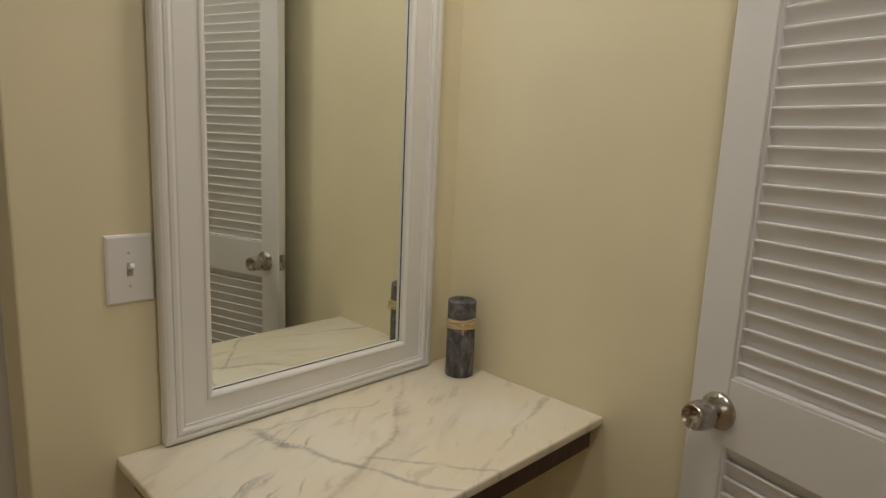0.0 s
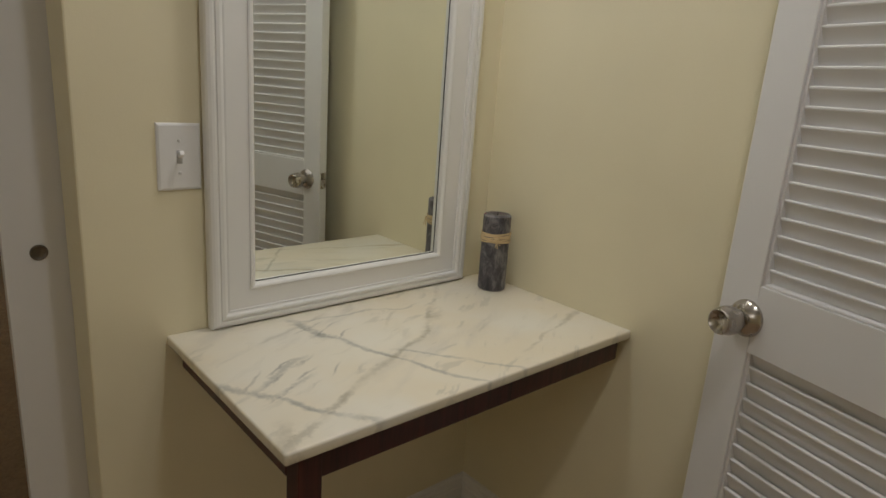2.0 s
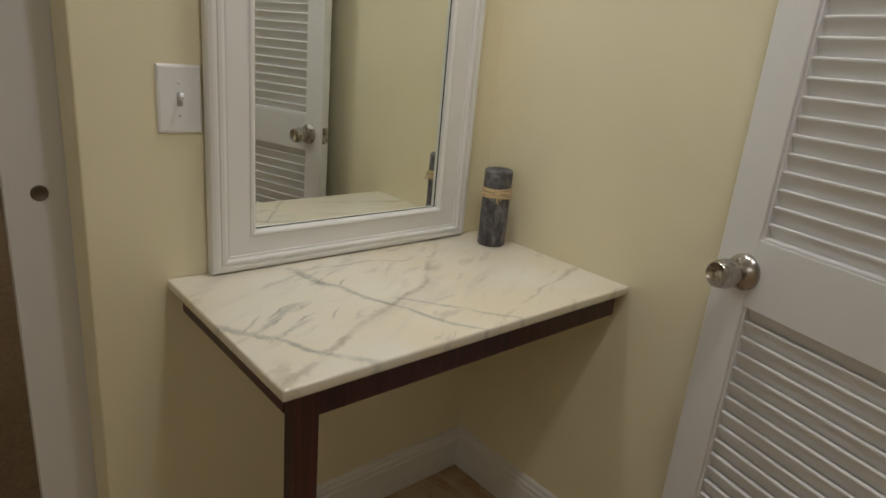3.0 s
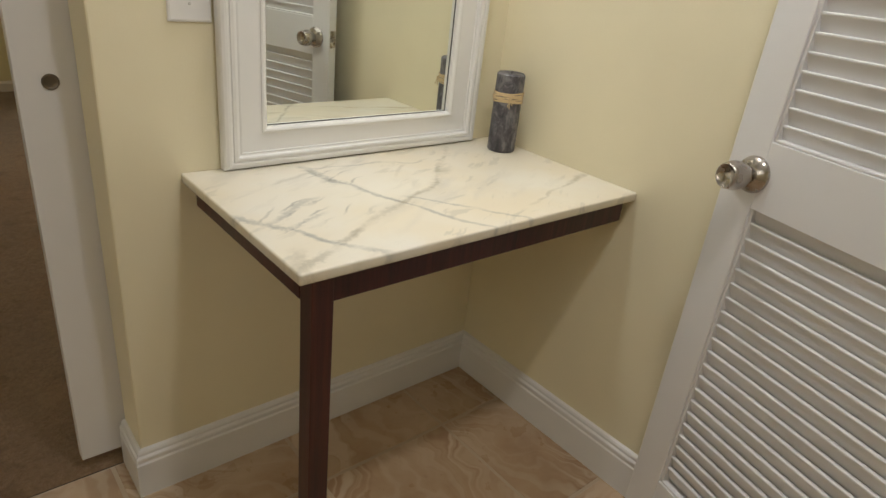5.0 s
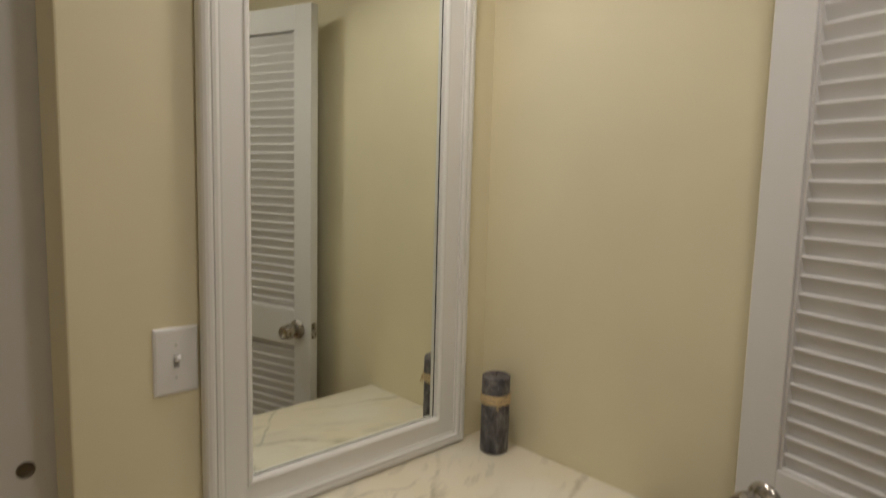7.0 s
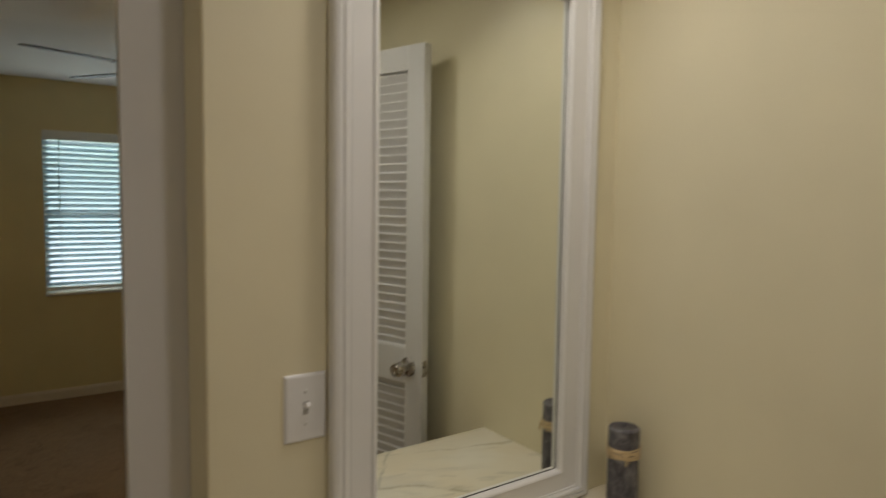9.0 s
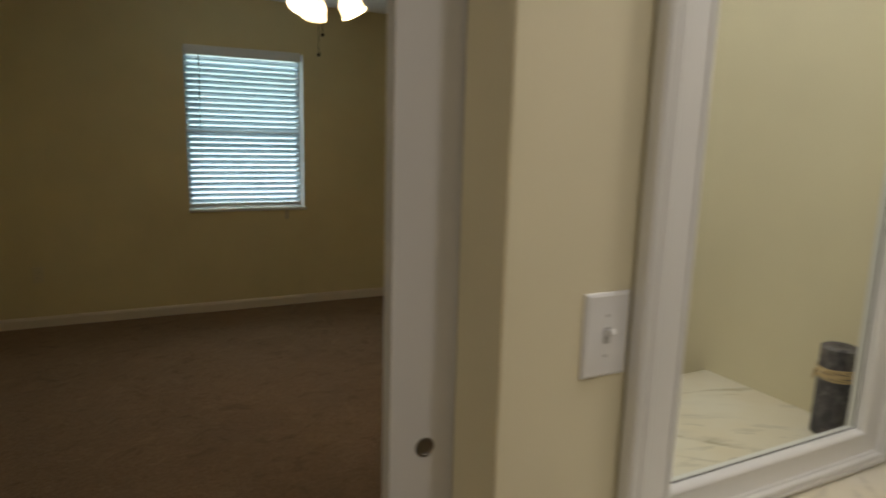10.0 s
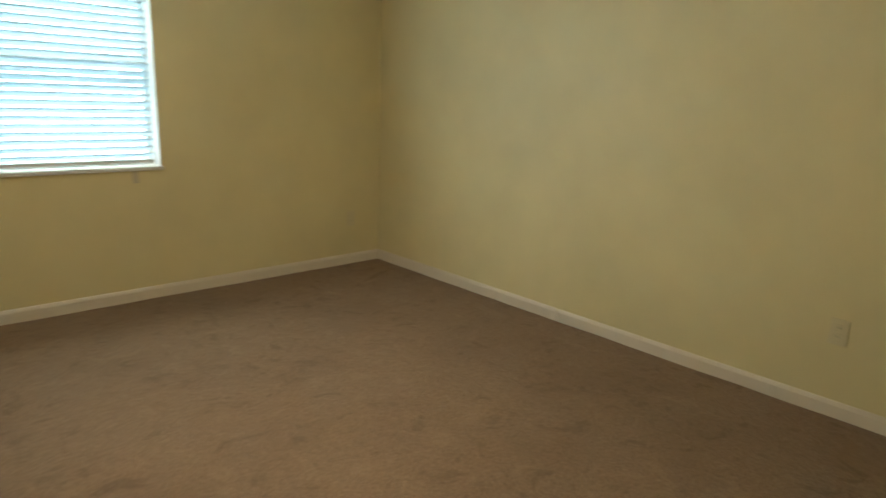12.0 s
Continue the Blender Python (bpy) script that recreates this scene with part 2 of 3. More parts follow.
def dark_wood():
    m = material("dark_mahogany_stain", (0.04, 0.012, 0.01), 0.38)
    n = Nodes(m)
    v = n.coords((60, 60, 2.5))
    g = n.noise(1.0, 5.0, 0.65, v)
    n.out("Base Color", n.ramp(g, ((0.3, (0.020, 0.005, 0.005)), (0.55, (0.056, 0.013, 0.011)), (0.8, (0.105, 0.028, 0.022)))))
    n.out("Normal", n.bump(g, 0.25, 0.001))
    return m


def candle_wax():
    m = material("mottled_charcoal_wax", (0.05, 0.05, 0.06), 0.45)
    n = Nodes(m)
    v = n.coords((1.0, 1.0, 0.55))
    a = n.noise(38.0, 6.0, 0.68, v, 0.6)
    b = n.noise(120.0, 3.0, 0.6, v)
    col = n.ramp(a, ((0.36, (0.030, 0.028, 0.034)), (0.50, (0.085, 0.080, 0.090)), (0.64, (0.21, 0.20, 0.21))))
    col = n.mix(n.math("MULTIPLY", n.span(b, 0.58, 0.74), 0.3), col, (0.24, 0.23, 0.24))
    n.out("Base Color", col)
    n.out("Normal", n.bump(a, 0.5, 0.004))
    n.out("Subsurface Weight", 0.05)
    return m


def brushed_metal(name, base=(0.52, 0.49, 0.45), rough=0.27):
    m = material(name, base, rough, 1.0)
    n = Nodes(m)
    g = n.noise(40.0, 2.0, 0.5)
    n.out("Roughness", n.span(g, 0.3, 0.7, rough - 0.03, rough + 0.05))
    n.out("Anisotropic", 0.4)
    return m


TILE, CARPET, MARBLE, WOOD, WAX = stone_tile(), carpet_material(), marble(), dark_wood(), candle_wax()
NICKEL = brushed_metal("satin_nickel", (0.46, 0.43, 0.40), 0.26)
BRONZE = brushed_metal("dark_bronze", (0.045, 0.032, 0.026), 0.40)
BLADE = material("dark_fan_blade", (0.045, 0.032, 0.025), 0.55)
RAFFIA = paint("raffia", (0.62, 0.47, 0.27), 0.8, 0.2, 0.6)
MIRROR = material("mirror_silver", (0.86, 0.89, 0.84), 0.0, 1.0)
BLIND = material("white_faux_wood_slat", (0.78, 0.80, 0.80), 0.45)
tree = BLIND.node_tree
see = tree.nodes.new("ShaderNodeBsdfTranslucent")
see.inputs["Color"].default_value = (0.72, 0.86, 0.96, 1)
both = tree.nodes.new("ShaderNodeMixShader")
both.inputs[0].default_value = 0.5
tree.links.new(tree.nodes["Principled BSDF"].outputs[0], both.inputs[1])
tree.links.new(see.outputs[0], both.inputs[2])
tree.links.new(both.outputs[0], tree.nodes["Material Output"].inputs["Surface"])
VINYL = material("white_vinyl", (0.78, 0.79, 0.78), 0.4)
CORD = material("white_cord", (0.70, 0.70, 0.68), 0.7)
WAND = material("clear_grey_wand", (0.20, 0.22, 0.22), 0.25)
SILL = paint("white_marble_sill", (0.72, 0.71, 0.69), 0.35, 0.1)
GLASS = material("window_glass", (1, 1, 1), 0.0)
GLASS.node_tree.nodes["Principled BSDF"].inputs["Transmission Weight"].default_value = 1.0
GLASS.node_tree.nodes["Principled BSDF"].inputs["IOR"].default_value = 1.45
SHADE = material("frosted_glass_shade", (0.9, 0.82, 0.66), 0.4)
SHADE.node_tree.nodes["Principled BSDF"].inputs["Emission Color"].default_value = (1.0, 0.72, 0.38, 1)
SHADE.node_tree.nodes["Principled BSDF"].inputs["Emission Strength"].default_value = 11.0
BULB = material("lit_bulb", (1, 0.9, 0.7), 0.4)
BULB.node_tree.nodes["Principled BSDF"].inputs["Emission Color"].default_value = (1.0, 0.86, 0.66, 1)
BULB.node_tree.nodes["Principled BSDF"].inputs["Emission Strength"].default_value = 590.0


# ---- mesh tools ----
def finish(name, bm, mat, smooth=False):
    me = bpy.data.meshes.new(name)
    bmesh.ops.recalc_face_normals(bm, faces=bm.faces[:])
    if smooth:
        for f in bm.faces:
            f.smooth = True
    bm.to_mesh(me)
    bm.free()
    if mat is not None:
        me.materials.append(mat)
    if smooth:
        me.set_sharp_from_angle(angle=radians(38))
    return me


def part(name, bm, mat, parent=None, label="", smooth=False):
    ob = new(name, finish(name, bm, mat, smooth))
    if parent is not None:
        ob.parent = parent
    return tagged(ob, label) if label else ob


def structure(name, bm, mat, label, category, smooth=False):
    return tagged(part(name, bm, mat, None, "", smooth), label, category, "", "structure")


def empty(name, x, y, z, label, category, group="", kind="", rz=0.0):
    ob = new(name)
    ob.empty_display_size = 0.05
    ob.matrix_world = pose(x, y, z, 0, 0, rz)
    return tagged(ob, label, category, group, kind)


def box(bm, x0, x1, y0, y1, z0, z1, bevel=0.0, segments=2):
    made = bmesh.ops.create_cube(bm, size=1.0, matrix=Matrix.LocRotScale(
        ((x0 + x1) / 2, (y0 + y1) / 2, (z0 + z1) / 2), None, (abs(x1 - x0), abs(y1 - y0), abs(z1 - z0))))
    if bevel > 0:
        edges = list({e for v in made["verts"] for e in v.link_edges})
        bmesh.ops.bevel(bm, geom=edges, offset=bevel, segments=segments, profile=0.5, affect="EDGES")
    return bm


def boxed(*a, **k):
    return box(bmesh.new(), *a, **k)


def lathe(bm, profile, steps=32, m=Matrix()):
    """Turns a profile of (radius, height) round the z axis."""
    rings = []
    for r, z in profile:
        if r < 1e-6:
            rings.append([bm.verts.new(m @ Vector((0, 0, z)))])
        else:
            rings.append([bm.verts.new(m @ Vector((r * math.cos(2 * math.pi * k / steps), r * math.sin(2 * math.pi * k / steps), z))) for k in range(steps)])
    for a, b in zip(rings, rings[1:]):
        for k in range(steps):
            j = (k + 1) % steps
            if len(a) == 1 and len(b) > 1:
                bm.faces.new((a[0], b[k], b[j]))
            elif len(b) == 1 and len(a) > 1:
                bm.faces.new((a[k], a[j], b[0]))
            elif len(a) > 1:
                bm.faces.new((a[k], a[j], b[j], b[k]))
    return bm


def tube(bm, a, b, r, steps=10):
    a, b = Vector(a), Vector(b)
    q = (b - a).to_track_quat("Z", "Y").to_matrix().to_4x4()
    return lathe(bm, ((0, 0), (r, 0), (r, (b - a).length), (0, (b - a).length)), steps, Matrix.Translation(a) @ q)


def sweep(bm, profile, path, up=Vector((0, 0, 1)), closed=False):
    """Extrudes a profile of (out, height) along a level path of points, mitred; out is to the right of the way."""
    pts = [Vector(p) for p in path]
    count = len(pts)
    rings = []
    for i, p in enumerate(pts):
        before = (p - pts[i - 1]).normalized() if (i > 0 or closed) else None
        after = (pts[(i + 1) % count] - p).normalized() if (i < count - 1 or closed) else None
        na = before.cross(up) if before else after.cross(up)
        nb = after.cross(up) if after else na
        mid = (na + nb).normalized()
        mid = mid / max(0.2, mid.dot(na))
        rings.append([bm.verts.new(p + mid * o + up * h) for o, h in profile])
    n = len(profile)
    for i in range(count if closed else count - 1):
        a, b = rings[i], rings[(i + 1) % count]
        for k in range(n):
            j = (k + 1) % n
            bm.faces.new((a[k], a[j], b[j], b[k]))
    if not closed:
        bm.faces.new(rings[0])
        bm.faces.new(rings[-1][::-1])
    return bm


# ---- shell of the two rooms ----
structure("wall_mirror", boxed(END, 0.05, 0.0, 0.127, 0, CEIL, bevel=0.004), WALL, "pale yellow painted wall behind the mirror and table", "wall")
structure("wall_right", boxed(0.0, 0.12, ROOM_B, 0.128, 0, CEIL), WALL, "pale yellow painted side wall beside the table", "wall")
structure("wall_header", boxed(OPEN_L, END, 0.0, BY0, HEAD, CEIL), WALL, "yellow wall strip over the sliding doorway", "wall")
structure("wall_left_of_door", boxed(ROOM_L, OPEN_L, 0.0, BY0, 0, CEIL), WALL, "plain yellow wall past the doorway", "wall")
structure("wall_room_left", boxed(ROOM_L - 0.1, ROOM_L, ROOM_B, BY0, 0, CEIL), WALL, "plain yellow wall closing the dressing area", "wall")
structure("wall_room_back", boxed(ROOM_L - 0.1, 0.12, ROOM_B - 0.1, ROOM_B, 0, CEIL), WALL, "plain yellow wall closing the dressing area", "wall")
structure("wall_stub", boxed(-0.30, 0.0, -1.60, -1.50, 0, CEIL), WALL, "short yellow wall that carries the louvred door", "wall")
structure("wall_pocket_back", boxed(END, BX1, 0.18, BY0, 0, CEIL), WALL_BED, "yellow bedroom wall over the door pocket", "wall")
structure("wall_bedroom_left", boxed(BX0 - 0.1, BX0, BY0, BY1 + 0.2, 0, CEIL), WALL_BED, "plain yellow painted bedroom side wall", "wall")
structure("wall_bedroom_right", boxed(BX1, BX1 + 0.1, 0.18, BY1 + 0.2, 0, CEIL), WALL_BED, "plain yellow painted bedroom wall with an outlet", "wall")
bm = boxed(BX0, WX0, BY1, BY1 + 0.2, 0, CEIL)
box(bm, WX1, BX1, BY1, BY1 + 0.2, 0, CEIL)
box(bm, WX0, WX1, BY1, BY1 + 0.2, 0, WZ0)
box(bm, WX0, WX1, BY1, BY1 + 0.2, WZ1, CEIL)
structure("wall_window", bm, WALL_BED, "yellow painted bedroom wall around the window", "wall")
structure("ceiling", boxed(-3.2, 1.7, -2.8, 4.7, CEIL, CEIL + 0.1), CEILING, "flat white painted ceiling", "ceiling")
structure("floor", boxed(-3.2, 0.3, -2.8, 0.125, -0.1, -0.0018), GROUT, "tan grout bed under the stone floor tiles", "floor")


def carpet_sheet():
    bm = bmesh.new()
    nx, ny = 90, 90
    x0, x1, y0, y1 = BX0, BX1, 0.125, BY1
    grid = []
    for j in range(ny + 1):
        row = []
        for i in range(nx + 1):
            x, y = x0 + (x1 - x0) * i / nx, y0 + (y1 - y0) * j / ny
            z = 0.006 + 0.003 * noise.noise(Vector((x * 4, y * 4, 0)))
            row.append(bm.verts.new((x, y, z if y > 0.13 else 0.001)))
        grid.append(row)
    for j in range(ny):
        for i in range(nx):
            bm.faces.new((grid[j][i], grid[j][i + 1], grid[j + 1][i + 1], grid[j + 1][i]))
    for f in bm.faces:
        f.smooth = True
    return bm


structure("carpet_subfloor", boxed(-3.2, 1.7, 0.125, 4.7, -0.1, -0.002), DARK_GAP, "dark subfloor under the carpet", "floor")
structure("carpet", carpet_sheet(), CARPET, "brown cut-pile carpet with trodden patches", "carpet")

# ---- skirting ----
BASE_TALL = ((0, 0), (0.016, 0), (0.016, 0.095), (0.013, 0.099), (0.013, 0.105), (0.0155, 0.109), (0.0145, 0.114), (0.010, 0.118), (0.010, 0.125), (0.007, 0.130), (0, 0.133))
BASE_LOW = ((0, 0.004), (0.013, 0.004), (0.013, 0.062), (0.010, 0.070), (0.006, 0.078), (0.0, 0.082))


def skirting(name, profile, path, label, mat=None):
    structure(name, sweep(bmesh.new(), profile, path), mat or TRIM, label, "baseboard")


skirting("baseboard_dressing", BASE_TALL, ((END, 0.126, 0), (END, 0, 0), (0, 0, 0), (0, -1.50, 0)), "tall white moulded baseboard round the dressing corner")
skirting("baseboard_bedroom", BASE_LOW, ((BX0, BY0, 0), (BX0, BY1, 0), (BX1, BY1, 0), (BX1, 2.6215, 0)), "low off-white baseboard round the carpeted bedroom", TRIM_OLD)
skirting("baseboard_bedroom_right", BASE_LOW, ((BX1 + 0.0015, 2.6125, 0), (BX1 + 0.0015, BY0, 0), (END, BY0, 0)), "low off-white baseboard butted with an open joint", TRIM_OLD)


# ---- sliding pocket door ----
def pocket_door():
    door = empty("sliding_door", -0.685, 0.1475, 0.03, "white slab sliding door pushed back into its wall pocket", "door", kind="")
    part("slab", boxed(-0.432, 0.38, -0.0165, 0.0165, 0.015, 2.02, bevel=0.002), DOOR_WHITE, door)
    cup = bmesh.new()
    m = Matrix.Translation((-0.375, -0.0165, 0.925)) @ pose(0, 0, 0, 90, 0, 0)
    lathe(cup, ((0.0, 0.0005), (0.0100, 0.0006), (0.0110, 0.001), (0.0122, 0.0022), (0.0148, 0.0020), (0.0155, 0.0)), 32, m)
    part("finger_pull", cup, brushed_metal("worn_pull", (0.20, 0.18, 0.16), 0.35), door, "round recessed metal finger pull", True)
    return door


pocket_door()


# ---- louvred door ----
def louvre_door():
    width, height, thick = 0.769, 2.056, 0.035
    door = empty("louvred_door", -0.315, -1.478, 0.012, "white louvred wooden door standing open near the wall", "door")
    f = Vector((-0.102, -0.742, 0)) - Vector((-0.312, -1.472, 0))
    door.matrix_world = Matrix.Translation((-0.312, -1.472, 0.012)) @ Matrix.Rotation(math.atan2(f.y, f.x), 4, "Z")
    # local frame: x along the leaf to the free edge, +y to the room side
    stile = 0.0765
    zs = (0.0, 0.198, 0.873, 0.9995, 1.972, height)
    part("hinge_stile", boxed(0, stile, -thick, 0, 0, height, bevel=0.002), DOOR_WHITE, door)
    part("lock_stile", boxed(width - stile, width, -thick, 0, 0, height, bevel=0.002), DOOR_WHITE, door)
    for name, a, b in (("bottom_rail", zs[0], zs[1]), ("lock_rail", zs[2], zs[3]), ("top_rail", zs[4], zs[5])):
        part(name, boxed(stile, width - stile, -thick, -0.0005, a, b, bevel=0.0015), DOOR_WHITE, door)
    for za, zb in ((zs[1], zs[2]), (zs[3], zs[4])):
        for xa, xb in ((stile, stile + 0.006), (width - stile - 0.006, width - stile)):
            part("panel_bead", boxed(xa, xb, -thick + 0.004, -0.005, za, zb, bevel=0.001), DOOR_WHITE, door)
        part("panel_bead", boxed(stile + 0.006, width - stile - 0.006, -thick + 0.004, -0.003, za, za + 0.006, bevel=0.002), DOOR_WHITE, door)
    slat = bmesh.new()
    # section, upside down: the rounded nose is the top front edge, the face falls back below it
    section = ((-0.0100, 0.0215), (-0.0120, 0.0205), (-0.0030, -0.0150), (0.0035, -0.0185), (0.0075, -0.0188), (0.0100, -0.0172), (0.0104, -0.0148), (0.0092, -0.0125), (-0.0050, 0.0200))
    ends = []
    for x in (stile - 0.002, width - stile + 0.002):
        ends.append([slat.verts.new((x, u, -v)) for u, v in section])
    for k in range(len(section)):
        j = (k + 1) % len(section)
        slat.faces.new((ends[0][k], ends[0][j], ends[1][j], ends[1][k]))
    slat.faces.new(ends[0])
    slat.faces.new(ends[1][::-1])
    me = finish("slat", slat, DOOR_WHITE, True)
    for first_nose, pitch, count in ((0.8448 + 0.03167, -0.03167, 21), (1.0294, 0.03108, 32)):
        for k in range(count):
            ob = new("slat", me)
            ob.parent = door
            ob.location = (0, -thick / 2, first_nose + pitch * k - 0.016)
    # latch plate on the free edge
    part("latch_plate", boxed(width - 0.001, width + 0.0012, -thick / 2 - 0.0125, -thick / 2 + 0.0125, 0.906, 0.963, bevel=0.0004), NICKEL, door, "satin nickel latch plate")
    part("latch_bolt", boxed(width, width + 0.009, -thick / 2 - 0.006, -thick / 2 + 0.006, 0.9265, 0.9425, bevel=0.002), NICKEL, door)
    m = Matrix.Translation((width - 0.062, 0, 0.9345)) @ pose(0, 0, 0, -90, 0, 0)
    knob = lathe(bmesh.new(), ((0.015, 0.008), (0.0165, 0.020), (0.0190, 0.027), (0.0232, 0.034), (0.0262, 0.042), (0.0268, 0.050), (0.0258, 0.058), (0.0240, 0.066), (0.0226, 0.0705), (0.0212, 0.0715), (0.0195, 0.0700), (0.012, 0.0655), (0.0, 0.0635)), 44, m)
    kn = part("knob", knob, NICKEL, door, "round satin nickel knob with a dished face", True)
    rose = lathe(bmesh.new(), ((0.0, 0.0), (0.0345, 0.0), (0.0345, 0.003), (0.0332, 0.0060), (0.0285, 0.0105), (0.0215, 0.0150), (0.0170, 0.0175), (0.0150, 0.018)), 40, m)
    part("rose", rose, NICKEL, kn, "", True)
    for z in (0.22, 1.02, 1.82):
        part("hinge", tube(bmesh.new(), (-0.006, 0.004, z - 0.045), (-0.006, 0.004, z + 0.045), 0.006), NICKEL, door, "", True)
    return door


louvre_door()


# ---- table ----
def wall_table():
    x0, y0 = -0.877, -0.505
    table = empty("console_table", -0.45, -0.26, 0.0, "marble-topped corner table with a dark mahogany frame and one leg", "table")
    table.matrix_world = Matrix()
    slab = boxed(x0, -0.001, y0, -0.001, TOP - 0.021, TOP, bevel=0.0045, segments=3)
    part("marble_top", slab, MARBLE, table, "white marble slab with grey veins and eased edges", True)
    part("front_apron", boxed(-0.808, -0.026, -0.490, -0.468, 0.722, TOP - 0.021, bevel=0.0015), WOOD, table)
    part("side_apron", boxed(-0.849, -0.827, -0.452, -0.002, 0.718, TOP - 0.021, bevel=0.0015), WOOD, table)
    part("wall_batten", boxed(-0.842, -0.022, -0.024, -0.002, 0.715, TOP - 0.021, bevel=0.001), WOOD, table)
    leg = bmesh.new()
    box(leg, -0.848, -0.808, -0.492, -0.452, 0.0, TOP - 0.021, bevel=0.002)
    part("leg", leg, WOOD, table)
    return table


wall_table()


# ---- mirror ----
def wall_mirror():
    ox0, ox1, oz0, oz1 = -0.7955, -0.091, TOP + 0.0015, 2.090
    mirror = empty("framed_mirror", (ox0 + ox1) / 2, 0.0, oz0, "tall mirror in a wide white moulded frame on the table", "mirror")
    # hangs a few millimetres off the wall on one side
    mirror.matrix_world = Matrix.Translation((ox1, 0, 0)) @ Matrix.Rotation(radians(0.48), 4, "Z") @ Matrix.Translation((-ox1, 0, 0))
    w, flat = 0.0975, 0.86
    # profile across the frame member: distance from the outer edge, depth off the wall
    prof = ((0, 0.001), (0, 0.019), (0.003, 0.0235), (0.009, 0.026), (0.014, 0.0265), (0.017, 0.0255), (0.0175, 0.0235), (0.0195, 0.0232), (0.021, 0.0258), (0.027, 0.0268), (0.031, 0.0255), (0.0325, 0.021), (0.035, 0.0195), (0.039, 0.0205), (0.040, 0.0175), (0.0850, 0.0165), (0.0858, 0.0195), (0.0895, 0.0205), (0.0940, 0.019), (w, 0.0150), (w, 0.0025), (w - 0.012, 0.0025), (w - 0.012, 0.001))
    corners = ((ox0, oz0), (ox1, oz0), (ox1, oz1), (ox0, oz1))
    inward = ((1, 1), (-1, 1), (-1, -1), (1, -1))
    names = ("bottom_moulding", "side_moulding", "top_moulding", "side_moulding")
    for i in range(4):
        j = (i + 1) % 4
        bm = bmesh.new()
        a = [bm.verts.new((corners[i][0] + inward[i][0] * d, -h, corners[i][1] + inward[i][1] * d * flat)) for d, h in prof]
        b = [bm.verts.new((corners[j][0] + inward[j][0] * d, -h, corners[j][1] + inward[j][1] * d * flat)) for d, h in prof]
        for k in range(len(prof)):
            q = (k + 1) % len(prof)
            bm.faces.new((a[k], a[q], b[q], b[k]))
        bm.faces.new(a)
        bm.faces.new(b[::-1])
        part(names[i], bm, FRAME_WHITE, mirror)
    gx0, gx1, gz0, gz1 = ox0 + w - 0.010, ox1 - w + 0.010, oz0 + w * flat - 0.010, oz1 - w * flat + 0.010
    part("glass", boxed(gx0, gx1, -0.0018, -0.0004, gz0, gz1), MIRROR, mirror, "clear silvered mirror glass")
    # near-black strips painted as the shade and dark reflection under the frame lip
    for b in ((gx0 + 0.009, gx1 - 0.009, gz0 + 0.0095, gz0 + 0.0120), (gx0 + 0.009, gx1 - 0.009, gz1 - 0.0125, gz1 - 0.0095), (gx1 - 0.0125, gx1 - 0.0095, gz0 + 0.0121, gz1 - 0.0126)):
        part("glass_gap_shade", boxed(b[0], b[1], -0.0023, -0.0016, b[2], b[3]), DARK_GAP, mirror, "dark strip put in for the shaded gap between frame and glass")
    return mirror


wall_mirror()


# ---- switch ----
def light_switch():
    x, z = -0.8395, 1.149
    plate_w, plate_h = 0.081, 0.126
    switch = empty("light_switch", x, 0.0, z, "white plastic toggle light switch on the yellow wall", "light switch")
    bm = bmesh.new()
    outer = ((-plate_w / 2, -plate_h / 2), (plate_w / 2, -plate_h / 2), (plate_w / 2, plate_h / 2), (-plate_w / 2, plate_h / 2))
    rings = []
    for inset, d in ((0, 0.0), (0, 0.0025), (0.0015, 0.0045), (0.005, 0.0060)):
        rings.append([bm.verts.new((px - math.copysign(inset, px), -d, pz - math.copysign(inset, pz))) for px, pz in outer])
    for a, b in zip(rings, rings[1:]):
        for k in range(4):
            j = (k + 1) % 4
            bm.faces.new((a[k], a[j], b[j], b[k]))
    bm.faces.new(rings[-1])
    part("cover_plate", bm, PLASTIC, switch)
    slot = bmesh.new()
    box(slot, -0.0052, 0.0052, -0.0066, -0.0058, -0.0125, 0.0125, bevel=0.0003)
    part("toggle_slot", slot, material("slot_grey", (0.45, 0.44, 0.43), 0.5), switch)
    lever = boxed(-0.0040, 0.0040, -0.016, 0.0, -0.0045, 0.0045, bevel=0.0015)
    bmesh.ops.transform(lever, matrix=Matrix.Translation((0, -0.006, 0.002)) @ Matrix.Rotation(radians(-28), 4, "X"), verts=lever.verts[:])
    part("toggle", lever, PLASTIC, switch, "", True)
    for dz in (-0.0302, 0.0302):
        sc = lathe(bmesh.new(), ((0, 0.0012), (0.0022, 0.0010), (0.0031, 0.0)), 16, Matrix.Translation((0, -0.006, dz)) @ pose(0, 0, 0, 90, 0, 0))
        part("screw", sc, material("painted_screw", (0.6, 0.59, 0.57), 0.35), switch, "", True)
    return switch


light_switch()


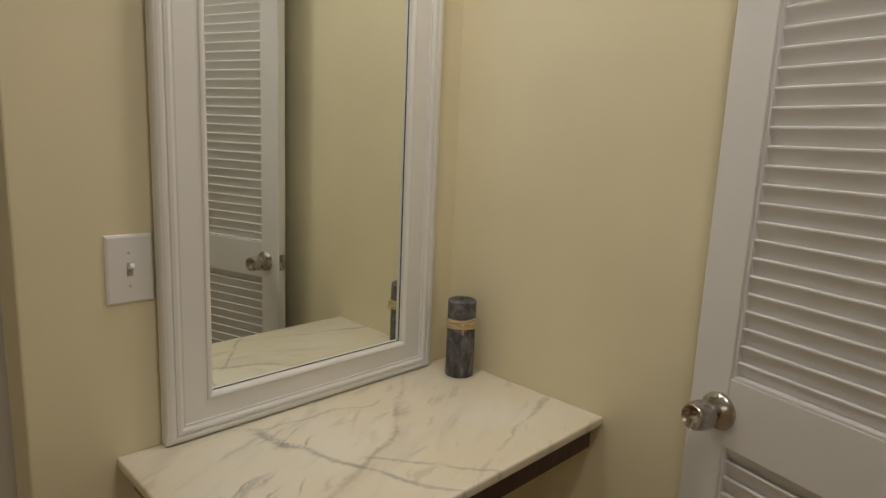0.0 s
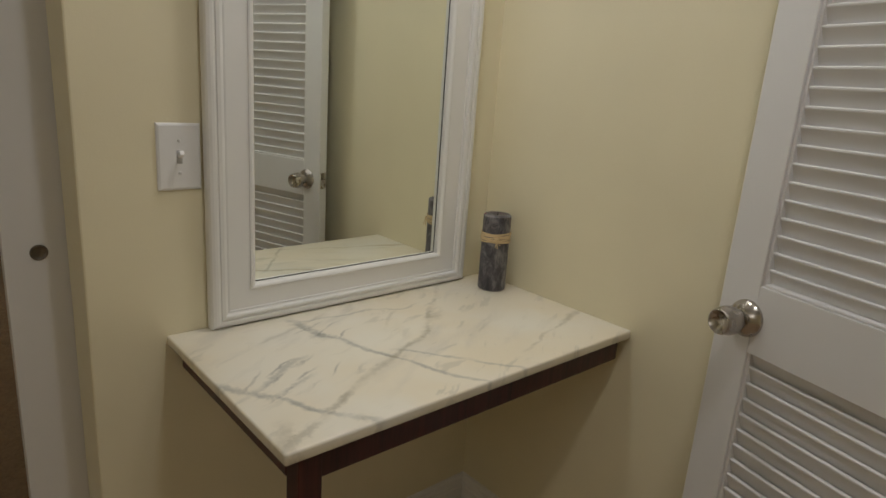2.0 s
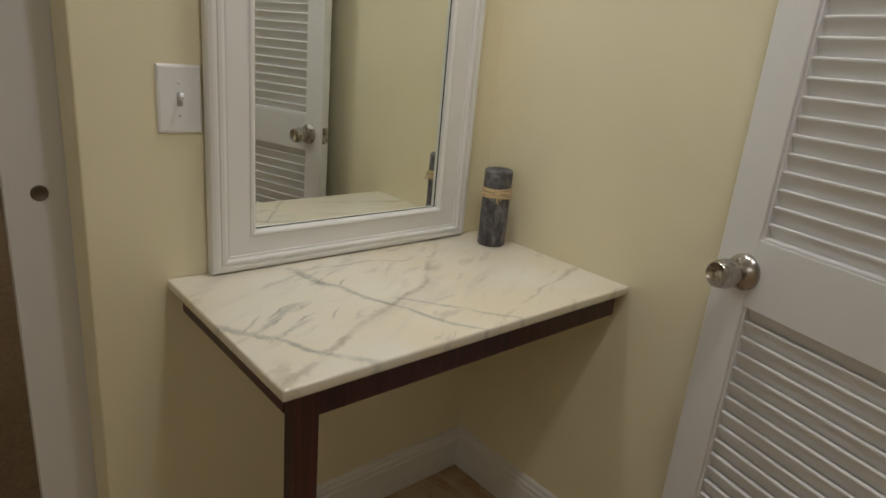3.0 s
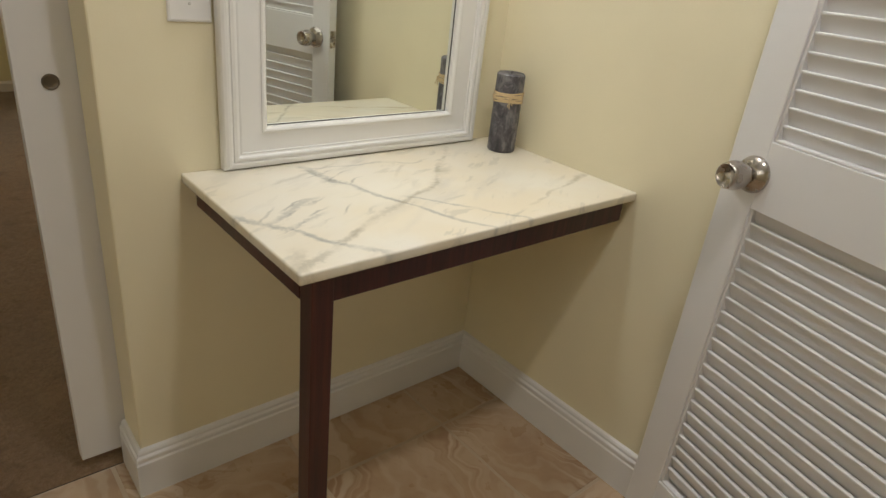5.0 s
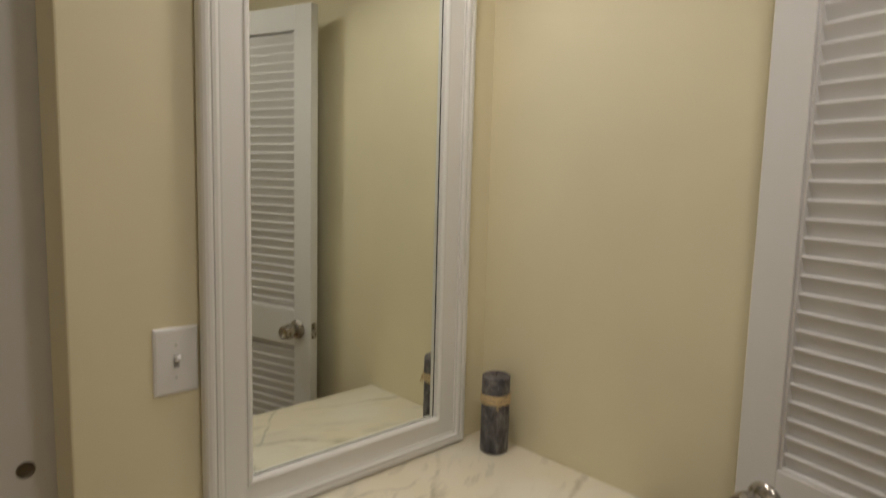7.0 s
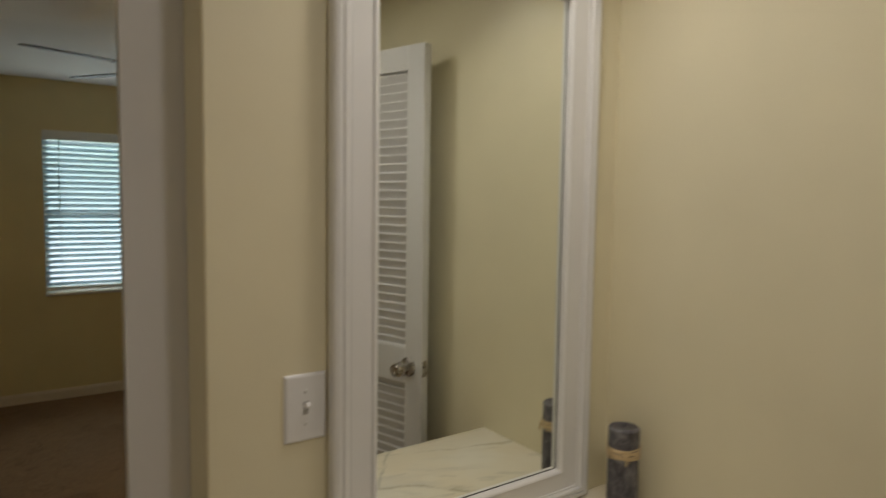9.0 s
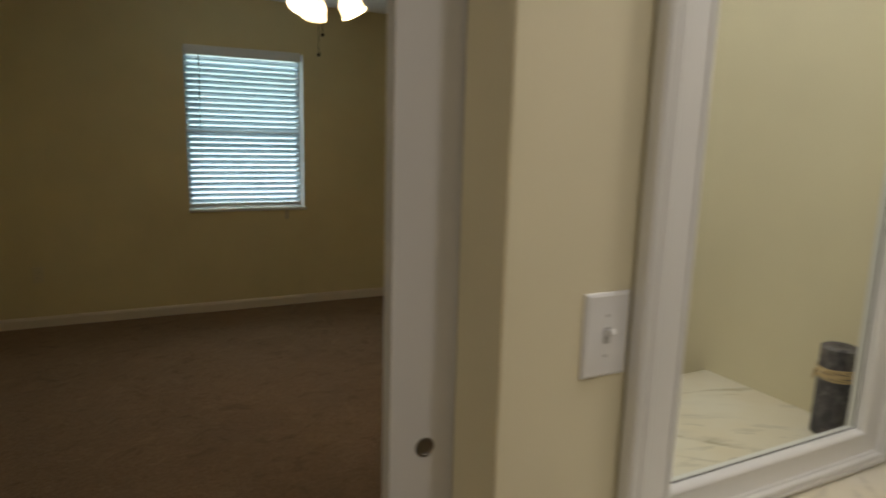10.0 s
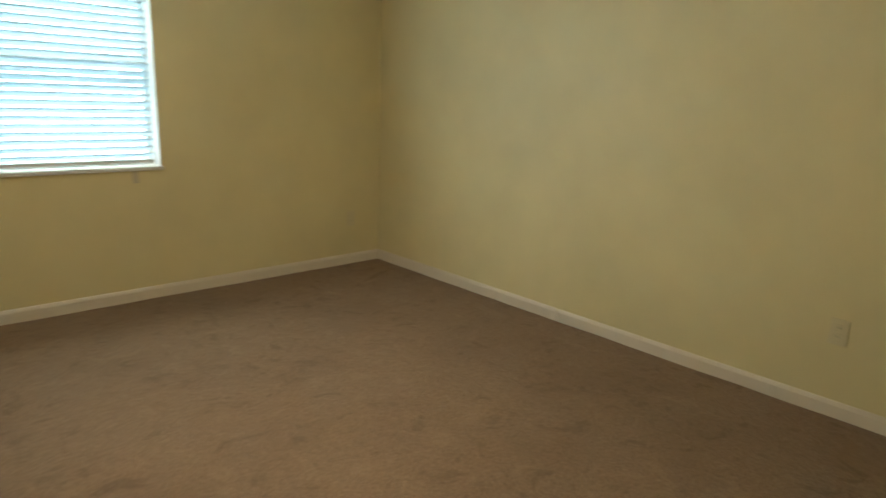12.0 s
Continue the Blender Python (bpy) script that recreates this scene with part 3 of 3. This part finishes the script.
# ---- candle ----
def pillar_candle():
    r, h = 0.0365, 0.204
    c = empty("pillar_candle", -0.072, -0.114, TOP, "mottled charcoal pillar candle tied with raffia on the table", "candle")
    bm = bmesh.new()
    prof = [(0.0, 0.0), (r - 0.003, 0.0), (r, 0.003)] + [(r, 0.003 + (h - 0.008) * k / 24) for k in range(1, 25)] + [(r - 0.004, h - 0.001), (r - 0.008, h - 0.0005), (0.012, h - 0.004), (0.0, h - 0.0045)]
    lathe(bm, prof, 48)
    for v in bm.verts:
        if 0.004 < v.co.z < h - 0.006 and v.co.xy.length > 0.02:
            k = 1 + 0.020 * noise.noise(v.co * 55) + 0.012 * noise.noise(v.co * 130)
            v.co.x *= k
            v.co.y *= k
    part("wax_body", bm, WAX, c, "", True)
    wick = tube(bmesh.new(), (0, 0, h - 0.006), (0.002, 0.001, h + 0.004), 0.0012, 6)
    part("wick", wick, DARK_GAP, c)
    for k in range(7):
        band = bmesh.new()
        z = h * 0.705 + 0.022 * (k - 3) / 6
        sections = []
        for i in range(40):
            a = 2 * math.pi * i / 40
            rr = r + 0.0018 + 0.0008 * math.sin(5 * a + k)
            zz = z + 0.0016 * math.sin(2 * a + k * 1.7)
            sections.append([band.verts.new(((rr + d) * math.cos(a), (rr + d) * math.sin(a), zz + e)) for d, e in ((0.0012, 0), (0, 0.0022), (-0.0012, 0), (0, -0.0022))])
        for i in range(40):
            s, t = sections[i], sections[(i + 1) % 40]
            for q in range(4):
                band.faces.new((s[q], s[(q + 1) % 4], t[(q + 1) % 4], t[q]))
        part("raffia_strand", band, RAFFIA, c, "", True)
    knot = bmesh.new()
    bmesh.ops.create_icosphere(knot, subdivisions=2, radius=0.0052, matrix=Matrix.LocRotScale((-0.0255, -0.0300, h * 0.70), None, (1.2, 0.9, 0.9)))
    part("raffia_knot", knot, RAFFIA, c, "", True)
    for dx, dz in ((-0.006, -0.020), (0.002, -0.024), (0.010, -0.017)):
        part("raffia_tail", tube(bmesh.new(), (-0.0265, -0.0315, h * 0.70), (-0.0275 + dx, -0.0325 - abs(dx) * 0.2, h * 0.70 + dz), 0.0011, 6), RAFFIA, c)
    return c


pillar_candle()


# ---- bedroom window ----
def bedroom_window():
    win = empty("window_1", (WX0 + WX1) / 2, BY1, WZ0, "white double-hung window set deep in the bedroom wall", "window", kind="structure")
    win.matrix_world = Matrix()
    d0, d1 = BY1 + 0.115, BY1 + 0.165
    fw = 0.035
    for name, b in (("frame_side", (WX0, WX0 + fw, d0, d1, WZ0, WZ1)), ("frame_side", (WX1 - fw, WX1, d0, d1, WZ0, WZ1)),
                    ("frame_head", (WX0 + fw, WX1 - fw, d0, d1, WZ1 - fw, WZ1)), ("frame_foot", (WX0 + fw, WX1 - fw, d0, d1, WZ0, WZ0 + fw)),
                    ("meeting_rail", (WX0 + fw, WX1 - fw, d0, d1 - 0.005, 1.400, 1.422))):
        part(name, boxed(*b, bevel=0.002), VINYL, win)
    for a, b in ((WZ0 + fw, 1.400), (1.422, WZ1 - fw)):
        pane = part("pane", boxed(WX0 + fw, WX1 - fw, d0 + 0.020, d0 + 0.024, a, b), GLASS, win)
        pane.visible_shadow = False
    for name, b in (("jamb_liner", (WX1 - 0.004, WX1 - 0.0005, BY1 + 0.001, d0, WZ0 + 0.002, WZ1 - 0.004)), ("jamb_liner", (WX0 + 0.0005, WX0 + 0.004, BY1 + 0.001, d0, WZ0 + 0.002, WZ1 - 0.004))):
        part(name, boxed(*b), TRIM, win)
    sill = part("sill", boxed(WX0 - 0.004, WX1 + 0.012, BY1 - 0.018, d0, WZ0 - 0.020, WZ0 + 0.001, bevel=0.004), SILL, win, "white stone window sill")
    return win


bedroom_window()


def window_blind():
    x0, x1 = WX0 + 0.003, WX1 - 0.028
    y = BY1 + 0.036
    blind = empty("window_blind", (x0 + x1) / 2, y, WZ1, "white slatted blind, lowered with slats half open", "blind")
    blind.matrix_world = Matrix()
    part("headrail", boxed(x0, x1, y - 0.028, y + 0.028, WZ1 - 0.052, WZ1 - 0.004, bevel=0.002), VINYL, blind)
    part("valance", boxed(x0 + 0.002, x1 + 0.004, y - 0.040, y - 0.031, WZ1 - 0.066, WZ1 + 0.006, bevel=0.003), VINYL, blind)
    part("bottom_rail", boxed(x0, x1, y - 0.026, y + 0.026, WZ0 + 0.022, WZ0 + 0.042, bevel=0.004), VINYL, blind)
    slat = bmesh.new()
    n = 8
    top, low = [], []
    for x in (x0, x1):
        top.append([slat.verts.new((x, -0.025 + 0.05 * k / n, 0.0030 * (1 - (2 * k / n - 1) ** 2) + 0.0013)) for k in range(n + 1)])
        low.append([slat.verts.new((x, -0.025 + 0.05 * k / n, 0.0030 * (1 - (2 * k / n - 1) ** 2) - 0.0013)) for k in range(n + 1)])
    for k in range(n):
        slat.faces.new((top[0][k], top[0][k + 1], top[1][k + 1], top[1][k]))
        slat.faces.new((low[0][k + 1], low[0][k], low[1][k], low[1][k + 1]))
        for e in (0, 1):
            slat.faces.new((top[e][k], top[e][k + 1], low[e][k + 1], low[e][k]))
    for k in (0, n):
        slat.faces.new((top[0][k], top[1][k], low[1][k], low[0][k]))
    me = finish("slat", slat, BLIND, True)
    count = 26
    a, b = WZ0 + 0.064, WZ1 - 0.085
    for k in range(count):
        ob = new("slat", me)
        ob.parent = blind
        jitter = 1.0 * noise.noise(Vector((k * 0.73, 1.3, 0)))
        ob.matrix_local = Matrix.Translation((0, y, a + (b - a) * k / (count - 1))) @ Matrix.Rotation(radians(-36 + jitter), 4, "X")
    for x in (x0 + 0.105, x1 - 0.105):
        for dy in (-0.026, 0.026):
            part("ladder_cord", tube(bmesh.new(), (x, y + dy, WZ0 + 0.03), (x, y + dy, WZ1 - 0.05), 0.0011, 6), CORD, blind)
    part("tilt_wand", tube(bmesh.new(), (x0 + 0.105, y - 0.046, WZ1 - 0.06), (x0 + 0.098, y - 0.046, 1.43), 0.0042, 8), WAND, blind, "thin plastic tilt wand", True)
    return blind


window_blind()


# ---- ceiling fan ----
def ceiling_fan():
    fx, fy = -0.61, 2.30
    fan = empty("ceiling_fan", fx, fy, CEIL, "dark bronze ceiling fan at rest with lit glass shades", "ceiling fan")
    z = lambda h: h - CEIL
    part("canopy", lathe(bmesh.new(), ((0, 0), (0.068, 0), (0.066, -0.018), (0.050, -0.045), (0.020, -0.055), (0.0, -0.055)), 32), BRONZE, fan, "", True)
    part("downrod", tube(bmesh.new(), (0, 0, -0.05), (0, 0, z(2.24)), 0.013), BRONZE, fan, "", True)
    part("motor_housing", lathe(bmesh.new(), ((0, z(2.262)), (0.045, z(2.26)), (0.085, z(2.245)), (0.112, z(2.222)), (0.118, z(2.195)), (0.110, z(2.168)), (0.082, z(2.150)), (0.06, z(2.146)), (0, z(2.146))), 36), BRONZE, fan, "", True)
    part("light_kit", lathe(bmesh.new(), ((0, z(2.148)), (0.052, z(2.146)), (0.060, z(2.120)), (0.055, z(2.085)), (0.036, z(2.066)), (0.012, z(2.058)), (0, z(2.056))), 32), BRONZE, fan, "", True)
    blade = bmesh.new()
    outline = ((0.185, -0.045), (0.24, -0.054), (0.40, -0.064), (0.55, -0.068), (0.605, -0.060), (0.632, -0.035), (0.638, 0.0), (0.632, 0.035), (0.605, 0.060), (0.55, 0.068), (0.40, 0.064), (0.24, 0.054), (0.185, 0.045))
    a = [blade.verts.new((px, py, 0.003)) for px, py in outline]
    b = [blade.verts.new((px, py, -0.003)) for px, py in outline]
    blade.faces.new(a)
    blade.faces.new(b[::-1])
    for k in range(len(outline)):
        j = (k + 1) % len(outline)
        blade.faces.new((a[k], b[k], b[j], a[j]))
    bme = finish("blade", blade, BLADE)
    iron = boxed(0.085, 0.235, -0.016, 0.016, -0.008, -0.003, bevel=0.002)
    box(iron, 0.20, 0.26, -0.036, 0.036, -0.007, -0.0032, bevel=0.0015)
    ime = finish("blade_iron", iron, BRONZE)
    for k in range(5):
        m = Matrix.Translation((0, 0, z(2.165))) @ Matrix.Rotation(radians(196 + 72 * k), 4, "Z") @ Matrix.Rotation(radians(-9), 4, "X")
        ob = new("blade", bme)
        ob.parent, ob.matrix_local = fan, m
        oi = new("blade_iron", ime)
        oi.parent, oi.matrix_local = fan, m
    for k in range(3):
        ang = radians(-28 + 120 * k)
        out = Vector((math.cos(ang), math.sin(ang), 0))
        root = out * 0.052 + Vector((0, 0, z(2.085)))
        tip = out * 0.098 + Vector((0, 0, z(2.052)))
        part("lamp_arm", tube(bmesh.new(), root, tip, 0.011), BRONZE, fan, "", True)
        axis = (out * 0.50 + Vector((0, 0, -0.95))).normalized()
        m = Matrix.Translation(tip - axis * 0.006) @ axis.to_track_quat("Z", "Y").to_matrix().to_4x4()
        fit_ring = lathe(bmesh.new(), ((0, 0), (0.024, 0), (0.026, 0.012), (0.024, 0.02)), 24, m)
        part("socket", fit_ring, BRONZE, fan, "", True)
        sh = bmesh.new()
        outer = ((0.024, 0.016), (0.034, 0.022), (0.047, 0.038), (0.054, 0.058), (0.055, 0.078), (0.056, 0.095), (0.061, 0.108))
        lathe(sh, outer + tuple((r - 0.003, h - 0.0005) for r, h in outer[::-1]), 36, m)
        shade = part("glass_shade", sh, SHADE, fan, "lit frosted bell-shaped glass shade", True)
        bulb = lathe(bmesh.new(), ((0, 0.02), (0.012, 0.022), (0.014, 0.035), (0.022, 0.055), (0.024, 0.07), (0.018, 0.086), (0.0, 0.094)), 20, m)
        part("bulb", bulb, BULB, shade, "", True)
    for dx, low in ((-0.012, 1.862), (-0.030, 1.774)):
        part("pull_chain", tube(bmesh.new(), (dx, -0.03, z(2.075)), (dx, -0.03, z(low)), 0.0012, 6), BRONZE, fan)
        bead = bmesh.new()
        lathe(bead, ((0, -0.010), (0.006, -0.006), (0.0075, 0.0), (0.005, 0.007), (0, 0.010)), 16, Matrix.Translation((dx, -0.03, z(low))))
        part("chain_pull", bead, BRONZE, fan, "", True)
    return fan


ceiling_fan()


# ---- outlets ----
def outlet(m):
    o = empty("wall_outlet", 0, 0, 0, "cream duplex power outlet low on the yellow wall", "outlet", "bedroom outlets")
    o.matrix_world = m
    part("cover_plate", boxed(-0.035, 0.035, -0.005, 0, -0.057, 0.057, bevel=0.002), OUTLET, o)
    for dz in (-0.020, 0.020):
        part("socket_face", boxed(-0.017, 0.017, -0.0068, -0.004, dz - 0.014, dz + 0.014, bevel=0.003), OUTLET, o)
        for dx in (-0.006, 0.006):
            part("slot", boxed(dx - 0.001, dx + 0.001, -0.0072, -0.006, dz - 0.004, dz + 0.005), DARK_GAP, o)
    return o


OUTLET = material("ivory_plastic", (0.68, 0.59, 0.38), 0.4)
first = outlet(pose(-2.07, BY1, 0.383))
copy_thing(first, pose(1.18, BY1, 0.356))
copy_thing(first, pose(BX1, 1.175, 0.385, 0, 0, -90))

# ---- scrape under the window ----
scuff = boxed(-0.352, -0.318, BY1 - 0.003, BY1, 0.722, 0.792, bevel=0.0012)
box(scuff, -0.345, -0.327, BY1 - 0.005, BY1 - 0.003, 0.762, 0.793, bevel=0.0006)
structure("wall_scrape", scuff, paint("bare_filler", (0.60, 0.52, 0.38), 0.8, 0.2), "small pale scraped patch under the window sill", "wall")

# ---- outside ----
GRASS = paint("sunlit_lawn", (0.16, 0.22, 0.10), 0.9, 0.3, 0.6)
structure("ground", boxed(-60, 60, BY1 + 0.25, 90, -0.5, -0.35), GRASS, "sunlit lawn outside the window", "ground")
BACK = material("hazy_garden_backdrop", (0.1, 0.1, 0.1), 1.0)
bn = Nodes(BACK)
sepz = bn.add("ShaderNodeSeparateXYZ", Vector=bn.coords())
height = bn.math("ADD", sepz.outputs["Z"], bn.math("MULTIPLY", bn.noise(1.3, 5.0), 1.6))
grad = bn.ramp(bn.span(height, 0.4, 4.2), ((0.0, (0.66, 0.80, 1.0)), (0.30, (0.64, 0.87, 1.0)), (0.62, (0.58, 0.89, 0.96)), (0.85, (0.55, 0.86, 0.78)), (1.0, (0.46, 0.74, 0.58))))
bn.out("Emission Color", grad)
bn.out("Emission Strength", 5.2)
structure("backdrop", boxed(-7, 6, 8.6, 8.7, -0.36, 5.2), BACK, "bright hazy garden and sky beyond the window", "backdrop")


# ---- floor tiles ----
def floor_tiles():
    floor_ob = bpy.data.objects["floor"]
    size, gap = 0.405, 0.010
    meshes = {}
    joint_x, joint_y = -0.247, -0.208
    for i in range(-7, 2):
        for j in range(-7, 2):
            x0, x1 = joint_x + i * size + gap / 2, joint_x + (i + 1) * size - gap / 2
            y0, y1 = joint_y + j * size + gap / 2, joint_y + (j + 1) * size - gap / 2
            x0, x1, y0, y1 = max(x0, ROOM_L), min(x1, 0.0), max(y0, ROOM_B), min(y1, 0.123)
            if x1 - x0 < 0.02 or y1 - y0 < 0.02:
                continue
            key = (round(x1 - x0, 3), round(y1 - y0, 3))
            if key not in meshes:
                w, d = (x1 - x0) / 2, (y1 - y0) / 2
                meshes[key] = finish("tile", boxed(-w, w, -d, d, -0.012, 0.0, bevel=0.0014, segments=1), TILE)
            ob = new("tile", meshes[key])
            ob.parent = floor_ob
            ob.location = ((x0 + x1) / 2, (y0 + y1) / 2, 0.0)


floor_tiles()
